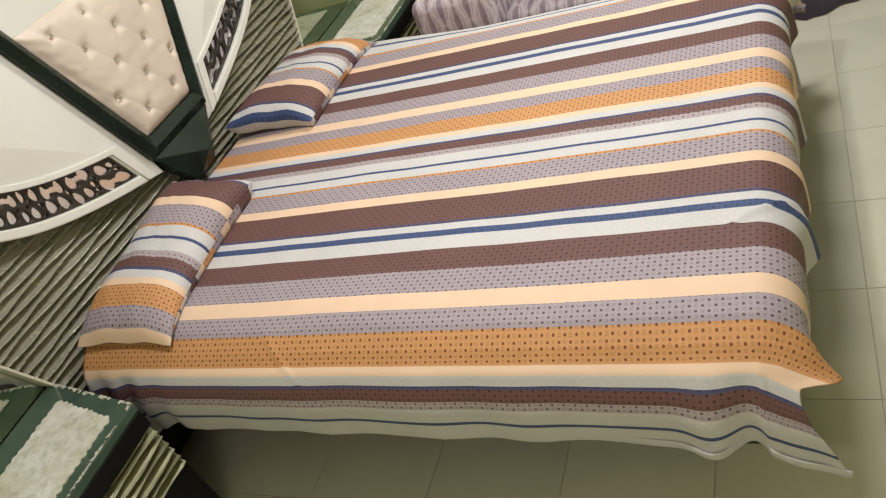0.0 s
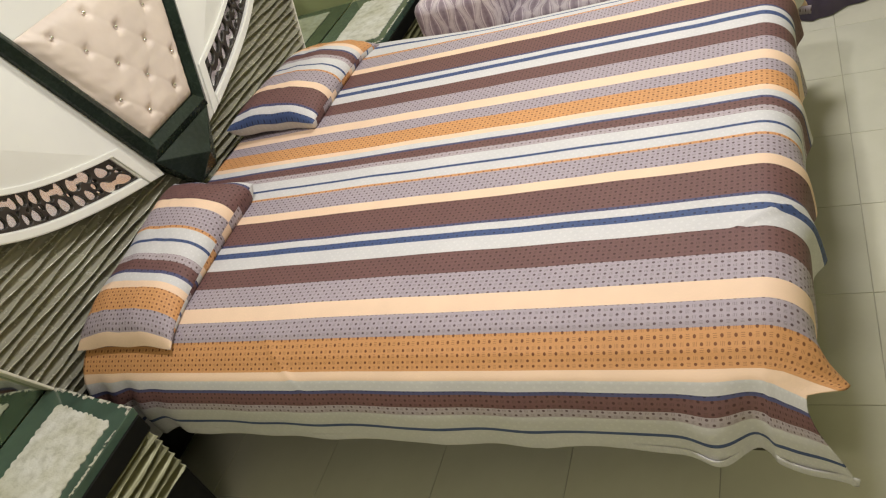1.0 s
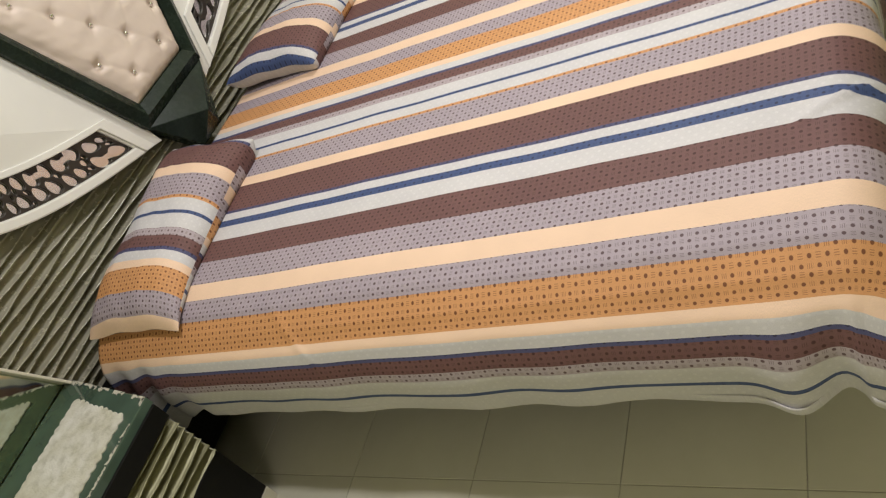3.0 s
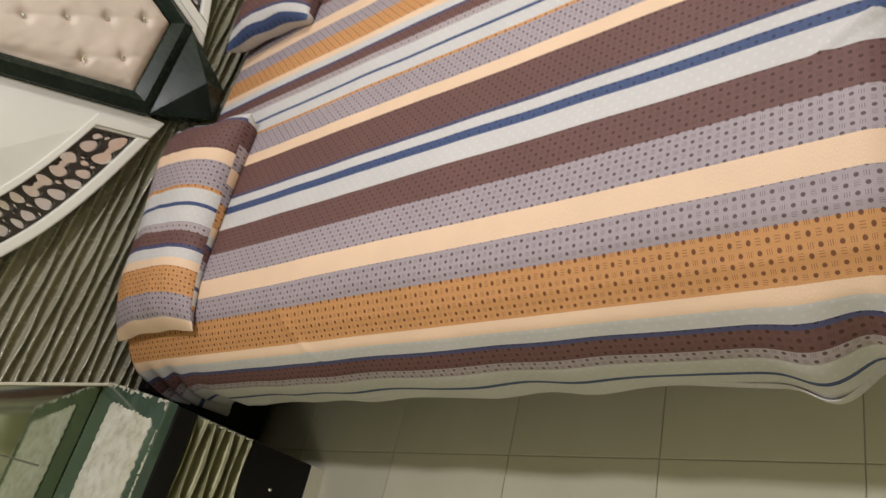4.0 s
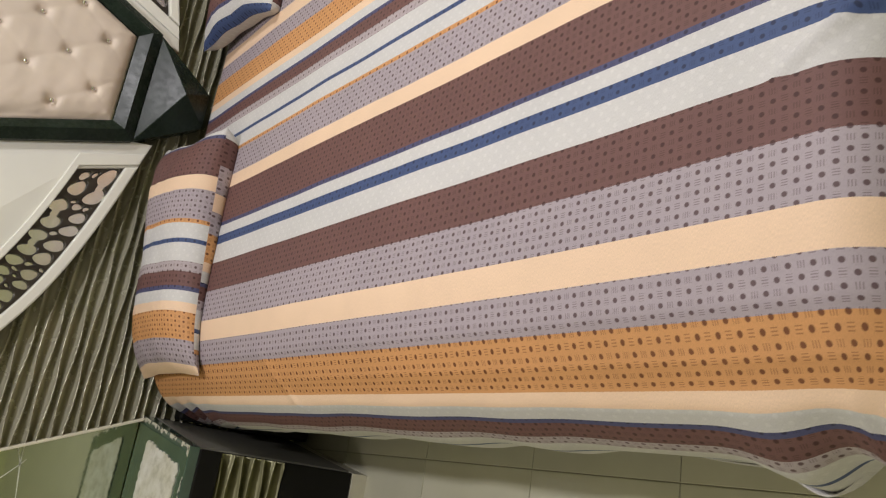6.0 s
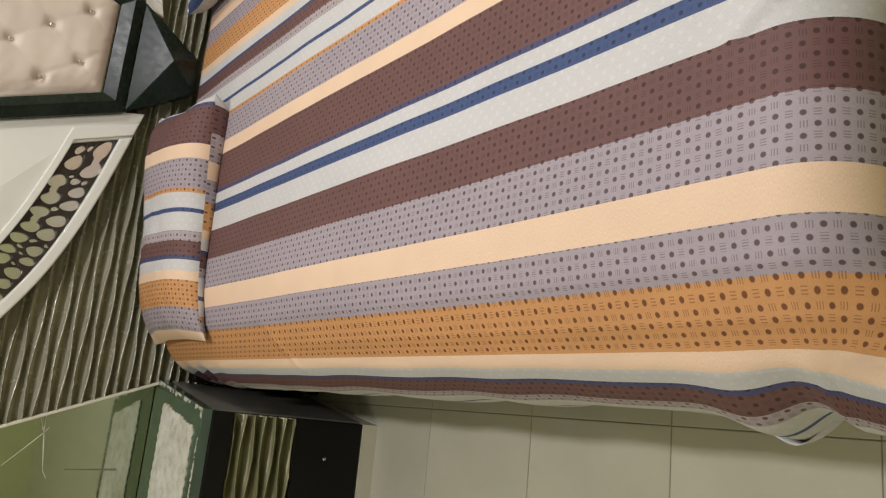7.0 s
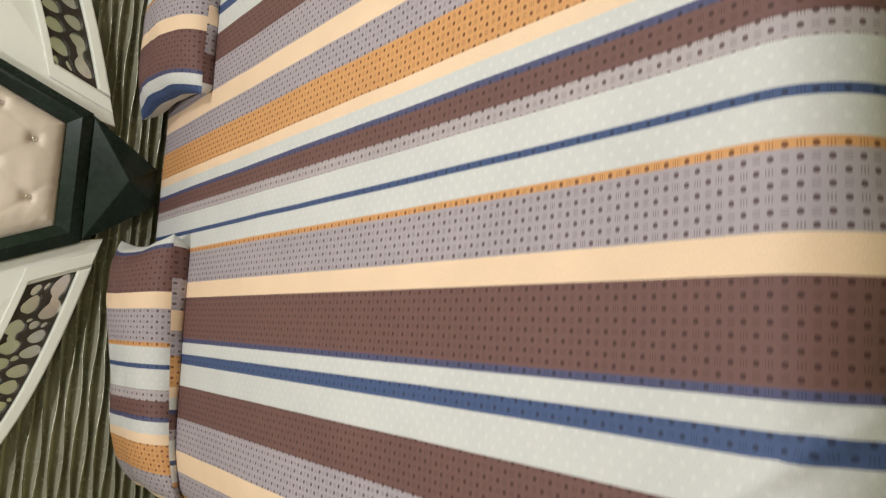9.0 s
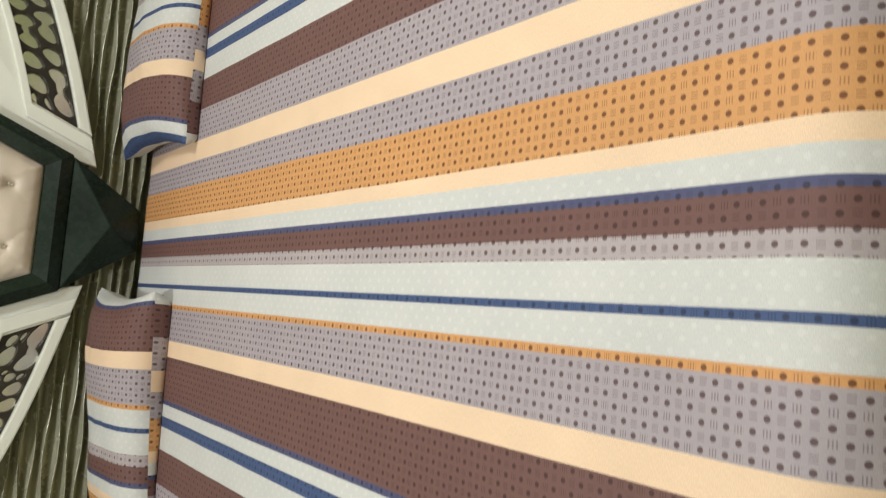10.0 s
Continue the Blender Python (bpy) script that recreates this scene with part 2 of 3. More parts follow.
def slab(outline, x0, x1, bevel=0.0, axis="x"):
    """A plate with the outline (y, z), from x0 to x1; or with axis z: the outline (x, y), from z0 to z1."""
    bm = bmesh.new()
    at = (lambda a, b: (x0, a, b)) if axis == "x" else (lambda a, b: (a, b, x0))
    step = Vector((x1 - x0, 0, 0)) if axis == "x" else Vector((0, 0, x1 - x0))
    face = bm.faces.new([bm.verts.new(at(a, b)) for a, b in outline])
    made = bmesh.ops.extrude_face_region(bm, geom=[face])
    front = [g for g in made["geom"] if isinstance(g, bmesh.types.BMVert)]
    bmesh.ops.translate(bm, verts=front, vec=step)
    if bevel:
        tops = set(front)
        edges = [e for e in bm.edges if e.verts[0] in tops and e.verts[1] in tops]
        bmesh.ops.bevel(bm, geom=edges, offset=bevel, segments=2, affect="EDGES", profile=0.5)
    return bm


def frame_bars(outer, inner, x0, x1, lip):
    """One mitred bar between each edge of two nested outlines (y, z): proud at the inner edge."""
    bars = []
    count = len(outer)
    for i in range(count):
        j = (i + 1) % count
        bm = bmesh.new()
        mid_i = tuple((a + b) / 2 for a, b in zip(outer[i], inner[i]))
        mid_j = tuple((a + b) / 2 for a, b in zip(outer[j], inner[j]))
        rows = []
        for (a, b), (c, d), (e, f) in ((outer[i], mid_i, inner[i]), (outer[j], mid_j, inner[j])):
            rows.append([bm.verts.new(p) for p in ((x0, a, b), (x1 - lip, a, b), (x1, c, d), (x1 - lip, e, f), (x0, e, f))])
        for k in range(5):
            m = (k + 1) % 5
            bm.faces.new((rows[0][k], rows[0][m], rows[1][m], rows[1][k]))
        bm.faces.new(rows[0])
        bm.faces.new(rows[1][::-1])
        bars.append(bm)
    return bars


def grid_mesh(nu, nv, place, uv=None):
    """A sheet of nu x nv cells; place(i, j) gives a vertex, uv(i, j) its coordinates."""
    bm = bmesh.new()
    verts = [[bm.verts.new(place(i, j)) for j in range(nv + 1)] for i in range(nu + 1)]
    layer = bm.loops.layers.uv.new("UVMap") if uv else None
    for i in range(nu):
        for j in range(nv):
            corners = ((i, j), (i + 1, j), (i + 1, j + 1), (i, j + 1))
            face = bm.faces.new([verts[a][b] for a, b in corners])
            if uv:
                for loop, (a, b) in zip(face.loops, corners):
                    loop[layer].uv = uv(a, b)
    return bm


def smoothstep(a, b, x):
    t = min(1.0, max(0.0, (x - a) / (b - a)))
    return t * t * (3 - 2 * t)


# ---- the room ----
MID = 1.025  # the bed's middle line
X0, X1, Y0, Y1 = -0.13, 4.2, -1.8, 2.75
tagged(part("wall_head", box(X0 - 0.12, X0, Y0 - 0.12, Y1 + 0.12, 0, CEIL), WALL), "plain pale olive-cream painted wall behind the headboard", "wall", kind="structure")
tagged(part("wall_foot", box(X1, X1 + 0.12, Y0 - 0.12, Y1 + 0.12, 0, CEIL), WALL), "plain pale olive-cream painted wall facing the bed", "wall", kind="structure")
tagged(part("wall_near", box(X0, X1, Y0 - 0.12, Y0, 0, CEIL), WALL), "plain pale olive-cream painted side wall", "wall", kind="structure")
tagged(part("wall_far", box(X0, X1, Y1, Y1 + 0.12, 0, CEIL), WALL), "plain pale olive-cream painted wall behind the curtains", "wall", kind="structure")
tagged(part("ceiling", box(X0 - 0.12, X1 + 0.12, Y0 - 0.12, Y1 + 0.12, CEIL, CEIL + 0.1), CEILING), "plain white ceiling", "ceiling", kind="structure")
# Square housings invented for the unseen ceiling lights.
for x, y, _, wide in LAMPS:
    r = wide / 2 + 0.01
    e = r + 0.03
    lamp = thing("unseen_ceiling_lamp", "square white housing added around an unseen ceiling light", "lamp", (x, y, CEIL))
    for a, b, c, d in ((-e, e, -e, -r), (-e, e, r, e), (-e, -r, -r, r), (r, e, -r, r)):
        part("frame", box(a, b, c, d, -0.08, 0, 0.004), CEILING, lamp)
    part("back_plate", box(-r, r, -r, r, -0.02, 0), CEILING, lamp)

# Invented housing for the near-side fill light.
fill_housing = thing("near_fill_lamp", "long white housing added for the near-side fill light", "lamp", (1.9, Y0, 2.25))
part("housing", box(-0.6, 0.6, 0.0, 0.06, -0.03, 0.05, 0.008), CEILING, fill_housing)
for x in (-0.6, 0.57):
    part("end_cap", box(x, x + 0.03, 0.06, 0.10, -0.03, 0.05, 0.005), CEILING, fill_housing)

# ---- the headboard ----
headboard = thing("headboard", "tall headboard with bronze waves, ivory petals and a tufted cream centre", "headboard")


def mirrored(outline, side):
    """An outline given for the side of low y, or its mirror image."""
    return outline if side < 0 else [(2 * MID - a, b) for a, b in outline[::-1]]


W0, W1, Z0, Z1 = 0.085, 2 * MID - 0.085, 0.28, 1.62


def side_edge(z):
    """The headboard's side at height z: upright low down, fanning out above the cabinet."""
    return 0.083 - 0.40 * max(0.0, z - 0.535)


def ripple_relief(y, z, pitch):
    """Long level ridges: sharp crests that sway against their neighbours, hollowed below, sloping back above."""
    row = z / pitch
    k = math.floor(row + 0.5)
    sway = 0.17 * math.sin(y * 2 * math.pi / 0.31 + math.pi * k + 0.35 * math.sin(k * 1.7) + 0.5 * k * 0.2)
    row -= sway * math.cos(math.pi * (row - k)) ** 2
    f = row - math.floor(row)
    return (1 - f / 0.72) ** 1.75 if f < 0.72 else ((f - 0.72) / 0.28) ** 2.2


def wave(i, j, nu=130, nv=900):
    z = Z0 + (Z1 - Z0) * j / nv
    a = side_edge(z)
    y = a + (2 * MID - 2 * a) * i / nu
    return (-0.064 + 0.037 * ripple_relief(y, z, 0.0290), y, z)


fluted = part("fluted_panel", grid_mesh(130, 900, wave), FLUTE, headboard, "bronze panel of wavy level ridges", True)
BACK = [(side_edge(0.05), 0.05), (side_edge(0.535), 0.535), (side_edge(Z1), Z1)]
part("back_board", slab(BACK + [(2 * MID - a, c) for a, c in BACK[::-1]], X0 + 0.002, -0.068), BLACK, headboard)

# The petals: an ivory plate, its raised rim, and a band of fretwork before a strip of mirror.


def outer_curve(s):
    """The petal's lower rim, from the tip beside the centre (0) up to the side (1)."""
    pts = [(0.862, 0.745), (0.60, 0.818), (0.40, 0.890), (0.25, 0.968), (0.10, 1.075), (-0.02, 1.21), (-0.09, 1.38), (-0.10, 1.56)]
    f = s * (len(pts) - 1)
    k = min(int(f), len(pts) - 2)
    f -= k
    p = [pts[max(0, min(len(pts) - 1, k + d))] for d in (-1, 0, 1, 2)]
    return tuple(0.5 * (2 * p[1][c] + (p[2][c] - p[0][c]) * f + (2 * p[0][c] - 5 * p[1][c] + 4 * p[2][c] - p[3][c]) * f * f
                        + (3 * p[1][c] - p[0][c] - 3 * p[2][c] + p[3][c]) * f ** 3) for c in (0, 1))


def inset(s, d):
    """A point d inside the petal from its rim."""
    a, b = outer_curve(max(0, s - 0.01)), outer_curve(min(1, s + 0.01))
    ty, tz = b[0] - a[0], b[1] - a[1]
    k = math.hypot(ty, tz)
    p = outer_curve(s)
    return (p[0] - tz / k * -d, p[1] + ty / k * -d)


FS0, FS1, FD0, FD1 = 0.066, 0.86, 0.031, 0.138
SLANT = 0.038


def begin(s0, d):
    """The band's slanted start: further along the rim the deeper it lies."""
    return s0 + SLANT * (d - FD0) / (FD1 - FD0)


def band(s0, s1, d0, d1, count=40):
    s0, e0 = begin(s0, d0), begin(s0, d1)
    return [inset(s0 + (s1 - s0) * i / count, d0) for i in range(count + 1)] + [inset(s1 + (e0 - s1) * i / count, d1) for i in range(count + 1)]


rng = random.Random(7)


def make_holes(length, width):
    """Rounded openings of uneven size: two staggered rows of large ones, small ones between; centre, two radii, turn; metres."""
    found = []
    step = 0.054
    last = [None, None]
    for k in range(int(length / step)):
        for row in (0, 1):
            a = 0.026 + step * (k + 0.5 * row) + rng.uniform(-0.007, 0.007)
            b = width * (0.26 if row == 0 else 0.74) + rng.uniform(-0.006, 0.006)
            ra, rb = rng.uniform(0.015, 0.0235), rng.uniform(0.017, 0.0225)
            if a > length - 0.024:
                continue
            if last[row] and rng.random() < 0.4:
                # a waist that joins two openings into one
                found.append(((a + last[row][0]) / 2, (b + last[row][1]) / 2, 0.020, 0.0075, math.atan2(b - last[row][1], a - last[row][0])))
                last[row] = None
            else:
                last[row] = (a, b)
            found.append((a, b, ra, rb, rng.uniform(-0.7, 0.7)))
    for size in (0.013, 0.010, 0.0075, 0.0055):
        for _ in range(900):
            a, b = rng.uniform(0.008, length - 0.008), rng.uniform(0.008, width - 0.008)
            ra, rb = size * rng.uniform(1.0, 1.4), size * rng.uniform(0.7, 0.95)
            reach = (ra + rb) / 2
            if min(a, length - a, b, width - b) < reach + 0.004:
                continue
            if all(math.hypot(a - h[0], b - h[1]) > reach + (h[2] + h[3]) / 2 + 0.006 for h in found):
                found.append((a, b, ra, rb, rng.uniform(-1.3, 1.3)))
    return found


def fret(side, s0, s1, d0, d1):
    """A dark plate with rounded openings, its bars rounded like cord, fitted to a band of the petal."""
    length, width = 1.16, d1 - d0
    nu, nv = 620, 58
    holes = make_holes(length, width)

    def to_hole(a, b):
        """How far the point lies outside the nearest opening (below 0: in it)."""
        best = 0.02
        for ha, hb, ra, rb, turn in holes:
            da, db = a - ha, b - hb
            if abs(da) > 0.045 or abs(db) > 0.045:
                continue
            c, s = math.cos(turn), math.sin(turn)
            e, g = da * c + db * s, -da * s + db * c
            g += 0.25 * e * e / ra
            best = min(best, (math.hypot(e / ra, g / rb) - 1) * min(ra, rb))
        return best

    bm = bmesh.new()
    grid = []
    for i in range(nu + 1):
        line = []
        for j in range(nv + 1):
            d = d0 + (d1 - d0) * j / nv
            start = begin(s0, d)
            p = inset(start + (s1 - start) * i / nu, d)
            y = p[0] if side < 0 else 2 * MID - p[0]
            gap = to_hole(length * i / nu, width * j / nv)
            round_up = math.sqrt(max(0.0, 1 - (1 - min(1.0, max(0.0, gap) / 0.0042)) ** 2))
            line.append(((-0.011 + 0.008 * round_up, y, p[1]), gap < 0))
        grid.append(line)
    used = {}

    def vert(i, j):
        if (i, j) not in used:
            used[i, j] = bm.verts.new(grid[i][j][0])
        return used[i, j]

    for i in range(nu):
        for j in range(nv):
            quad = ((i, j), (i + 1, j), (i + 1, j + 1), (i, j + 1))
            if sum(grid[p][q][1] for p, q in quad) < 2:
                bm.faces.new([vert(p, q) for p, q in quad])
    rim = [v for v in bm.verts if v.is_boundary]
    for _ in range(4):
        bmesh.ops.smooth_vert(bm, verts=rim, factor=0.5, use_axis_x=True, use_axis_y=True, use_axis_z=True)
    made = bmesh.ops.extrude_face_region(bm, geom=bm.faces[:])
    back = [g for g in made["geom"] if isinstance(g, bmesh.types.BMVert)]
    for v in back:
        v.co.x = -0.0125
    return bm


for side in (-1, 1):
    e0 = begin(FS0, FD1)
    panel = [inset(e0 + (1 - e0) * i / 50, FD1) for i in range(51)] + [(0.552, 1.56), (0.634, 1.356), (0.844, 0.828), (0.862, 0.745)]
    panel += [outer_curve(begin(FS0, 0.0) * i / 4) for i in range(1, 4)] + [inset(begin(FS0, 0.0), 0.0)]
    part("petal_panel", slab(mirrored(panel, side), -0.026, 0.002, 0.003), IVORY, headboard, "smooth ivory lacquered petal", True)
    part("petal_rim", slab(mirrored(band(FS0, 1.0, 0.0, FD0), side), -0.026, 0.012, 0.005), IVORY, headboard)
    inner_rim = band(FS0 - 0.012, FS1 + 0.02, FD1 - 0.004, FD1 + 0.016)
    part("inner_bead", slab(mirrored(inner_rim, side), 0.002, 0.010, 0.003), IVORY, headboard)
    tip = [inset(begin(FS0, d) - w, d) for d, w in ((0.002, 0.004), (FD1 + 0.016, 0.004), (FD1 + 0.016, 0.026), (0.002, 0.026))]
    part("tip_bead", slab(mirrored(tip, side), 0.003, 0.0105, 0.003), IVORY, headboard)
    part("fretwork", fret(side, FS0, FS1, FD0, FD1), FRET, headboard, "dark pierced scroll fretwork", True)
    part("mirror_strip", slab(mirrored(band(FS0, FS1, FD0 - 0.002, FD1 + 0.002), side), -0.026, -0.0130), STRIP_MIRROR, headboard)
    part("petal_end", slab(mirrored(band(FS1, 1.0, FD0, FD1), side), -0.026, 0.002), IVORY, headboard)

# The centre: a six-sided frame, a tufted cushion with crystal buttons and a dark faceted point.
INNER = [(-0.143, 0.876), (0.143, 0.876), (0.4306, 1.560), (-0.4306, 1.560)]
OUTER = [(-0.184, 0.810), (0.184, 0.810), (0.497, 1.595), (-0.497, 1.595)]
inner = [(MID + a, b) for a, b in INNER]
outer = [(MID + a, b) for a, b in OUTER]
for bm in frame_bars(outer, inner, -0.02, 0.042, 0.020):
    part("frame_bar", bm, GREEN, headboard, "black-green lacquered frame bar")
BUTTONS = []
for r in range(5):
    z = 0.954 + 0.0905 * r
    half = 0.147 + (z - 0.88) * 0.417
    step = 0.080
    for k in range(-4, 5):
        y = k * 2 * step + (0 if r % 2 else step)
        if abs(y) < half - 0.03:
            BUTTONS.append((MID + y, z))


def cushion(i, j, nu=110, nv=80):
    z = 0.874 + 0.498 * j / nv
    half = 0.147 + (z - 0.88) * 0.417
    y = MID + half * (2 * i / nu - 1)
    edge = min(half - abs(y - MID), z - 0.874, 1.372 - z)
    x = 0.006 + 0.040 * (1 - math.exp(-max(0, edge) / 0.024))
    x += 0.0014 * math.sin(y * 170 + z * 90 + 3 * noise.noise((y * 14, z * 14, 0))) * math.exp(-max(0, edge) / 0.03) * smoothstep(0, 0.008, edge)
    slack = math.exp(-max(0, y - MID + half) / 0.06) * smoothstep(0, 0.02, edge)
    x -= 0.010 * slack
    x += 0.0042 * slack * noise.noise((y * 16 + z * 7, (y * 0.42 + z) * 46, 5.0))
    x += 0.0022 * noise.noise((y * 9, z * 30, 2.0)) * smoothstep(0, 0.03, edge)
    for by, bz in BUTTONS:
        dy, dz = y - by, z - bz
        d2 = dy * dy + dz * dz
        x -= 0.016 * math.exp(-d2 / 0.0003)
        if d2 < 0.0095:
            for sy in (-1, 1):
                along = (dy * sy + dz) * 0.7071
                across = (dy * sy - dz) * 0.7071
                x -= 0.0030 * math.exp(-(across / 0.006) ** 2) * (1 - min(1, abs(along) / 0.085)) * (0.5 if sy > 0 else 1.0)
    return (x, y, z)


tufted = part("cushion", grid_mesh(110, 80, cushion), LEATHER, headboard, "button-tufted cream upholstered panel", True)
for by, bz in BUTTONS:
    bm = bmesh.new()
    bmesh.ops.create_uvsphere(bm, u_segments=10, v_segments=6, radius=0.0075)
    for v in bm.verts:
        v.co = (v.co.x * 0.7 + 0.034, v.co.y + by, v.co.z + bz)
    part("button", bm, CRYSTAL, tufted, "crystal button", True)
bm = bmesh.new()
top = [(0.018, MID - 0.180, 0.808), (0.018, MID + 0.180, 0.808)]
low = [(0.020, MID + 0.057, 0.622), (0.020, MID - 0.057, 0.622)]
apex = bm.verts.new((0.085, MID, 0.712))
ring = [bm.verts.new(p) for p in top + low]
back = [bm.verts.new((-0.03, p.co.y, p.co.z)) for p in ring]
for i in range(4):
    j = (i + 1) % 4
    bm.faces.new((ring[i], ring[j], apex))
    bm.faces.new((back[i], back[j], ring[j], ring[i]))
bm.faces.new(back)
bmesh.ops.bevel(bm, geom=[e for e in bm.edges if apex in e.verts], offset=0.002, segments=1, affect="EDGES")
part("faceted_point", bm, GREEN, headboard, "black-green faceted pyramid block")
# Above the cushion the frame goes on round a plain ivory field.
part("upper_field", slab([(MID - 0.345, 1.366), (MID + 0.345, 1.366), (MID + 0.424, 1.558), (MID - 0.424, 1.558)], -0.02, 0.014, 0.003), IVORY, headboard)

# ---- mirrors beside the headboard ----
CRACKS = ((-0.094, 0.828, -0.041, 0.848, 0.003), (-0.094, 0.828, -0.040, 0.831, 0.0024), (-0.094, 0.828, -0.195, 0.812, 0.003),
          (-0.094, 0.828, -0.186, 0.915, 0.0026), (-0.094, 0.828, -0.078, 0.816, 0.0026), (-0.195, 0.812, -0.215, 0.80, 0.002),
          (-0.184, 0.617, -0.190, 0.757, 0.006))
for side in (-1, 1):
    wall_mirror = thing("wall_mirror", "tall greenish mirror panel behind a bedside cabinet", "mirror", group="mirrors beside the headboard")
    far = -0.62
    edge = [(side_edge(0.549) - 0.010, 0.549), (side_edge(Z1) - 0.010, Z1)]
    part("pane", slab(mirrored([(far + 0.01, Z1), (far + 0.01, 0.548)] + edge, side), X0 + 0.045, -0.070), MIRROR, wall_mirror)
    part("back_board", slab(mirrored([(far, Z1), (far, 0.549)] + edge, side), X0 + 0.002, X0 + 0.045), BLACK, wall_mirror)
    strip = [(y + 0.001, z) for y, z in edge] + [(y + 0.010, z) for y, z in edge[::-1]]
    part("edge_strip", slab(mirrored(strip, side), X0 + 0.002, -0.030, 0.002), TRIM, wall_mirror)
    if side < 0:
        # a star of cracks and one straight scratch in the glass
        for y0, z0, y1, z1, wide in CRACKS:
            ay, az = y1 - y0, z1 - z0
            k = wide / 2 / math.hypot(ay, az)
            line = [(y0 - az * k, z0 + ay * k), (y0 + az * k, z0 - ay * k), (y1 + az * k * 0.4, z1 - ay * k * 0.4), (y1 - az * k * 0.4, z1 + ay * k * 0.4)]
            part("crack", slab(line, -0.0695, -0.068), SCRATCH if wide > 0.004 else CRACK, wall_mirror, "fine pale crack in the glass")

# ---- bedside cabinets ----


def flutes(y0, y1, z0, z1, x, pitch):
    def place(i, j, nu=50, nv=120):
        y, z = y0 + (y1 - y0) * i / nu, z0 + (z1 - z0) * j / nv
        return (x + 0.001 + 0.025 * ripple_relief(y, z - z0, pitch), y, z)
    return grid_mesh(50, 120, place)


def scalloped(corners, n, depth):
    """A four-sided outline (x, y) with a scalloped edge."""
    pts = []
    for k in range(4):
        (a, b), (c, d) = corners[k], corners[(k + 1) % 4]
        length = math.hypot(c - a, d - b)
        count = max(2, round(length / n))
        for i in range(count * 8):
            f = i / (count * 8)
            out = depth * abs(math.sin(math.pi * count * f)) * (0.8 + 0.3 * math.sin(7.0 * i * n + k))
            nx, ny = (d - b) / length, -(c - a) / length
            pts.append((a + (c - a) * f + nx * out, b + (d - b) * f + ny * out))
    return pts


def ragged(start, end, inward, wide, count, seed):
    """A worn strip along an edge, from start to end (x, y): pieces of uneven width with gaps between."""
    r = random.Random(seed)
    pieces = []
    f = 0.0
    ex, ey = end[0] - start[0], end[1] - start[1]
    while f < 1.0:
        g = min(1.0, f + r.uniform(0.4, 1.6) / count)
        if r.random() < 0.86:
            steps = [f + (g - f) * k / 4 for k in range(5)]
            outer = [(start[0] + ex * q + inward[0] * 0.0006, start[1] + ey * q + inward[1] * 0.0006) for q in steps]
            deep = [wide * r.uniform(0.35, 1.1) for _ in steps]
            inner = [(start[0] + ex * q + inward[0] * d, start[1] + ey * q + inward[1] * d) for q, d in zip(steps, deep)]
            pieces.append(outer + inner[::-1])
        f = g + r.uniform(0.05, 0.25) / count
    return pieces


def cabinet(side):
    """A bedside cabinet with one slanted flank, a wavy drawer, a black door and a glass top."""
    def at(outline):
        return outline if side < 0 else [(x, 2 * MID - y) for x, y in outline[::-1]]

    def span(y0, y1):
        return (y0, y1) if side < 0 else (2 * MID - y1, 2 * MID - y0)

    ob = thing("bedside_cabinet", "black bedside cabinet with bronze wave drawer and green glass top", "cabinet", group="bedside cabinets")
    far = -0.56
    part("body", slab(at([(-0.066, far), (0.318, far), (0.318, 0.010), (-0.066, 0.085)]), 0.05, 0.520, axis="z"), BLACK, ob)
    part("plinth", slab(at([(-0.066, far + 0.004), (0.338, far + 0.004), (0.338, 0.010), (-0.066, 0.083)]), 0.0, 0.05, axis="z"), TRIM, ob, "ivory plinth strip")
    part("glass_top", slab(at([(-0.066, far - 0.01), (0.340, far - 0.01), (0.340, 0.014), (-0.066, 0.088)]), 0.521, 0.547, 0.003, axis="z"), GLASS_TOP, ob, "green-black glass top")
    number = 0
    for start, end, inward, wide, count in (((0.338, 0.0145), (-0.062, 0.087), (-0.18, -0.984), 0.014, 17), ((0.3385, far), (0.3385, 0.012), (-1.0, 0.0), 0.012, 17)):
        for piece in ragged(start, end, inward, wide, count, 11 + number):
            part("foil_flake", slab(at(piece), 0.5472, 0.5484, axis="z"), FOIL, ob, "flaking silver edging")
        number += 1
    part("flank", slab(at([(0.316, 0.0115), (0.316, 0.0155), (-0.060, 0.0875), (-0.060, 0.0835)]), 0.052, 0.51, axis="z"), FLANK, ob, "grey slanted side panel")
    y0, y1 = span(far, 0.011)
    part("top_rail", box(0.318, 0.345, y0, y1, 0.461, 0.520, 0.003), BLACK, ob)
    part("drawer_front", flutes(y0 + 0.002, y1 - 0.002, 0.276, 0.459, 0.3185, 0.0300), DRAWER, ob, "bronze drawer front with level waves", True)
    door = part("door", box(0.318, 0.336, y0, y1, 0.052, 0.272, 0.003), BLACK, ob)
    ky = span(-0.095, -0.095)[0]
    bm = bmesh.new()
    bmesh.ops.create_uvsphere(bm, u_segments=12, v_segments=8, radius=0.006)
    bmesh.ops.translate(bm, verts=bm.verts, vec=(0.340, ky, 0.172))
    part("knob", bm, STEEL, door, "small steel knob", True)
    corners = [(0.040, -0.50), (0.292, -0.50), (0.292, -0.040), (0.040, 0.014)]
    mat = part("lace_mat", slab(at(scalloped(corners, 0.026, 0.008)), 0.5475, 0.5508, 0.001, axis="z"), LACE)
    tagged(mat, "white scalloped lace mat on a cabinet's glass top", "mat", "lace mats")
    return ob


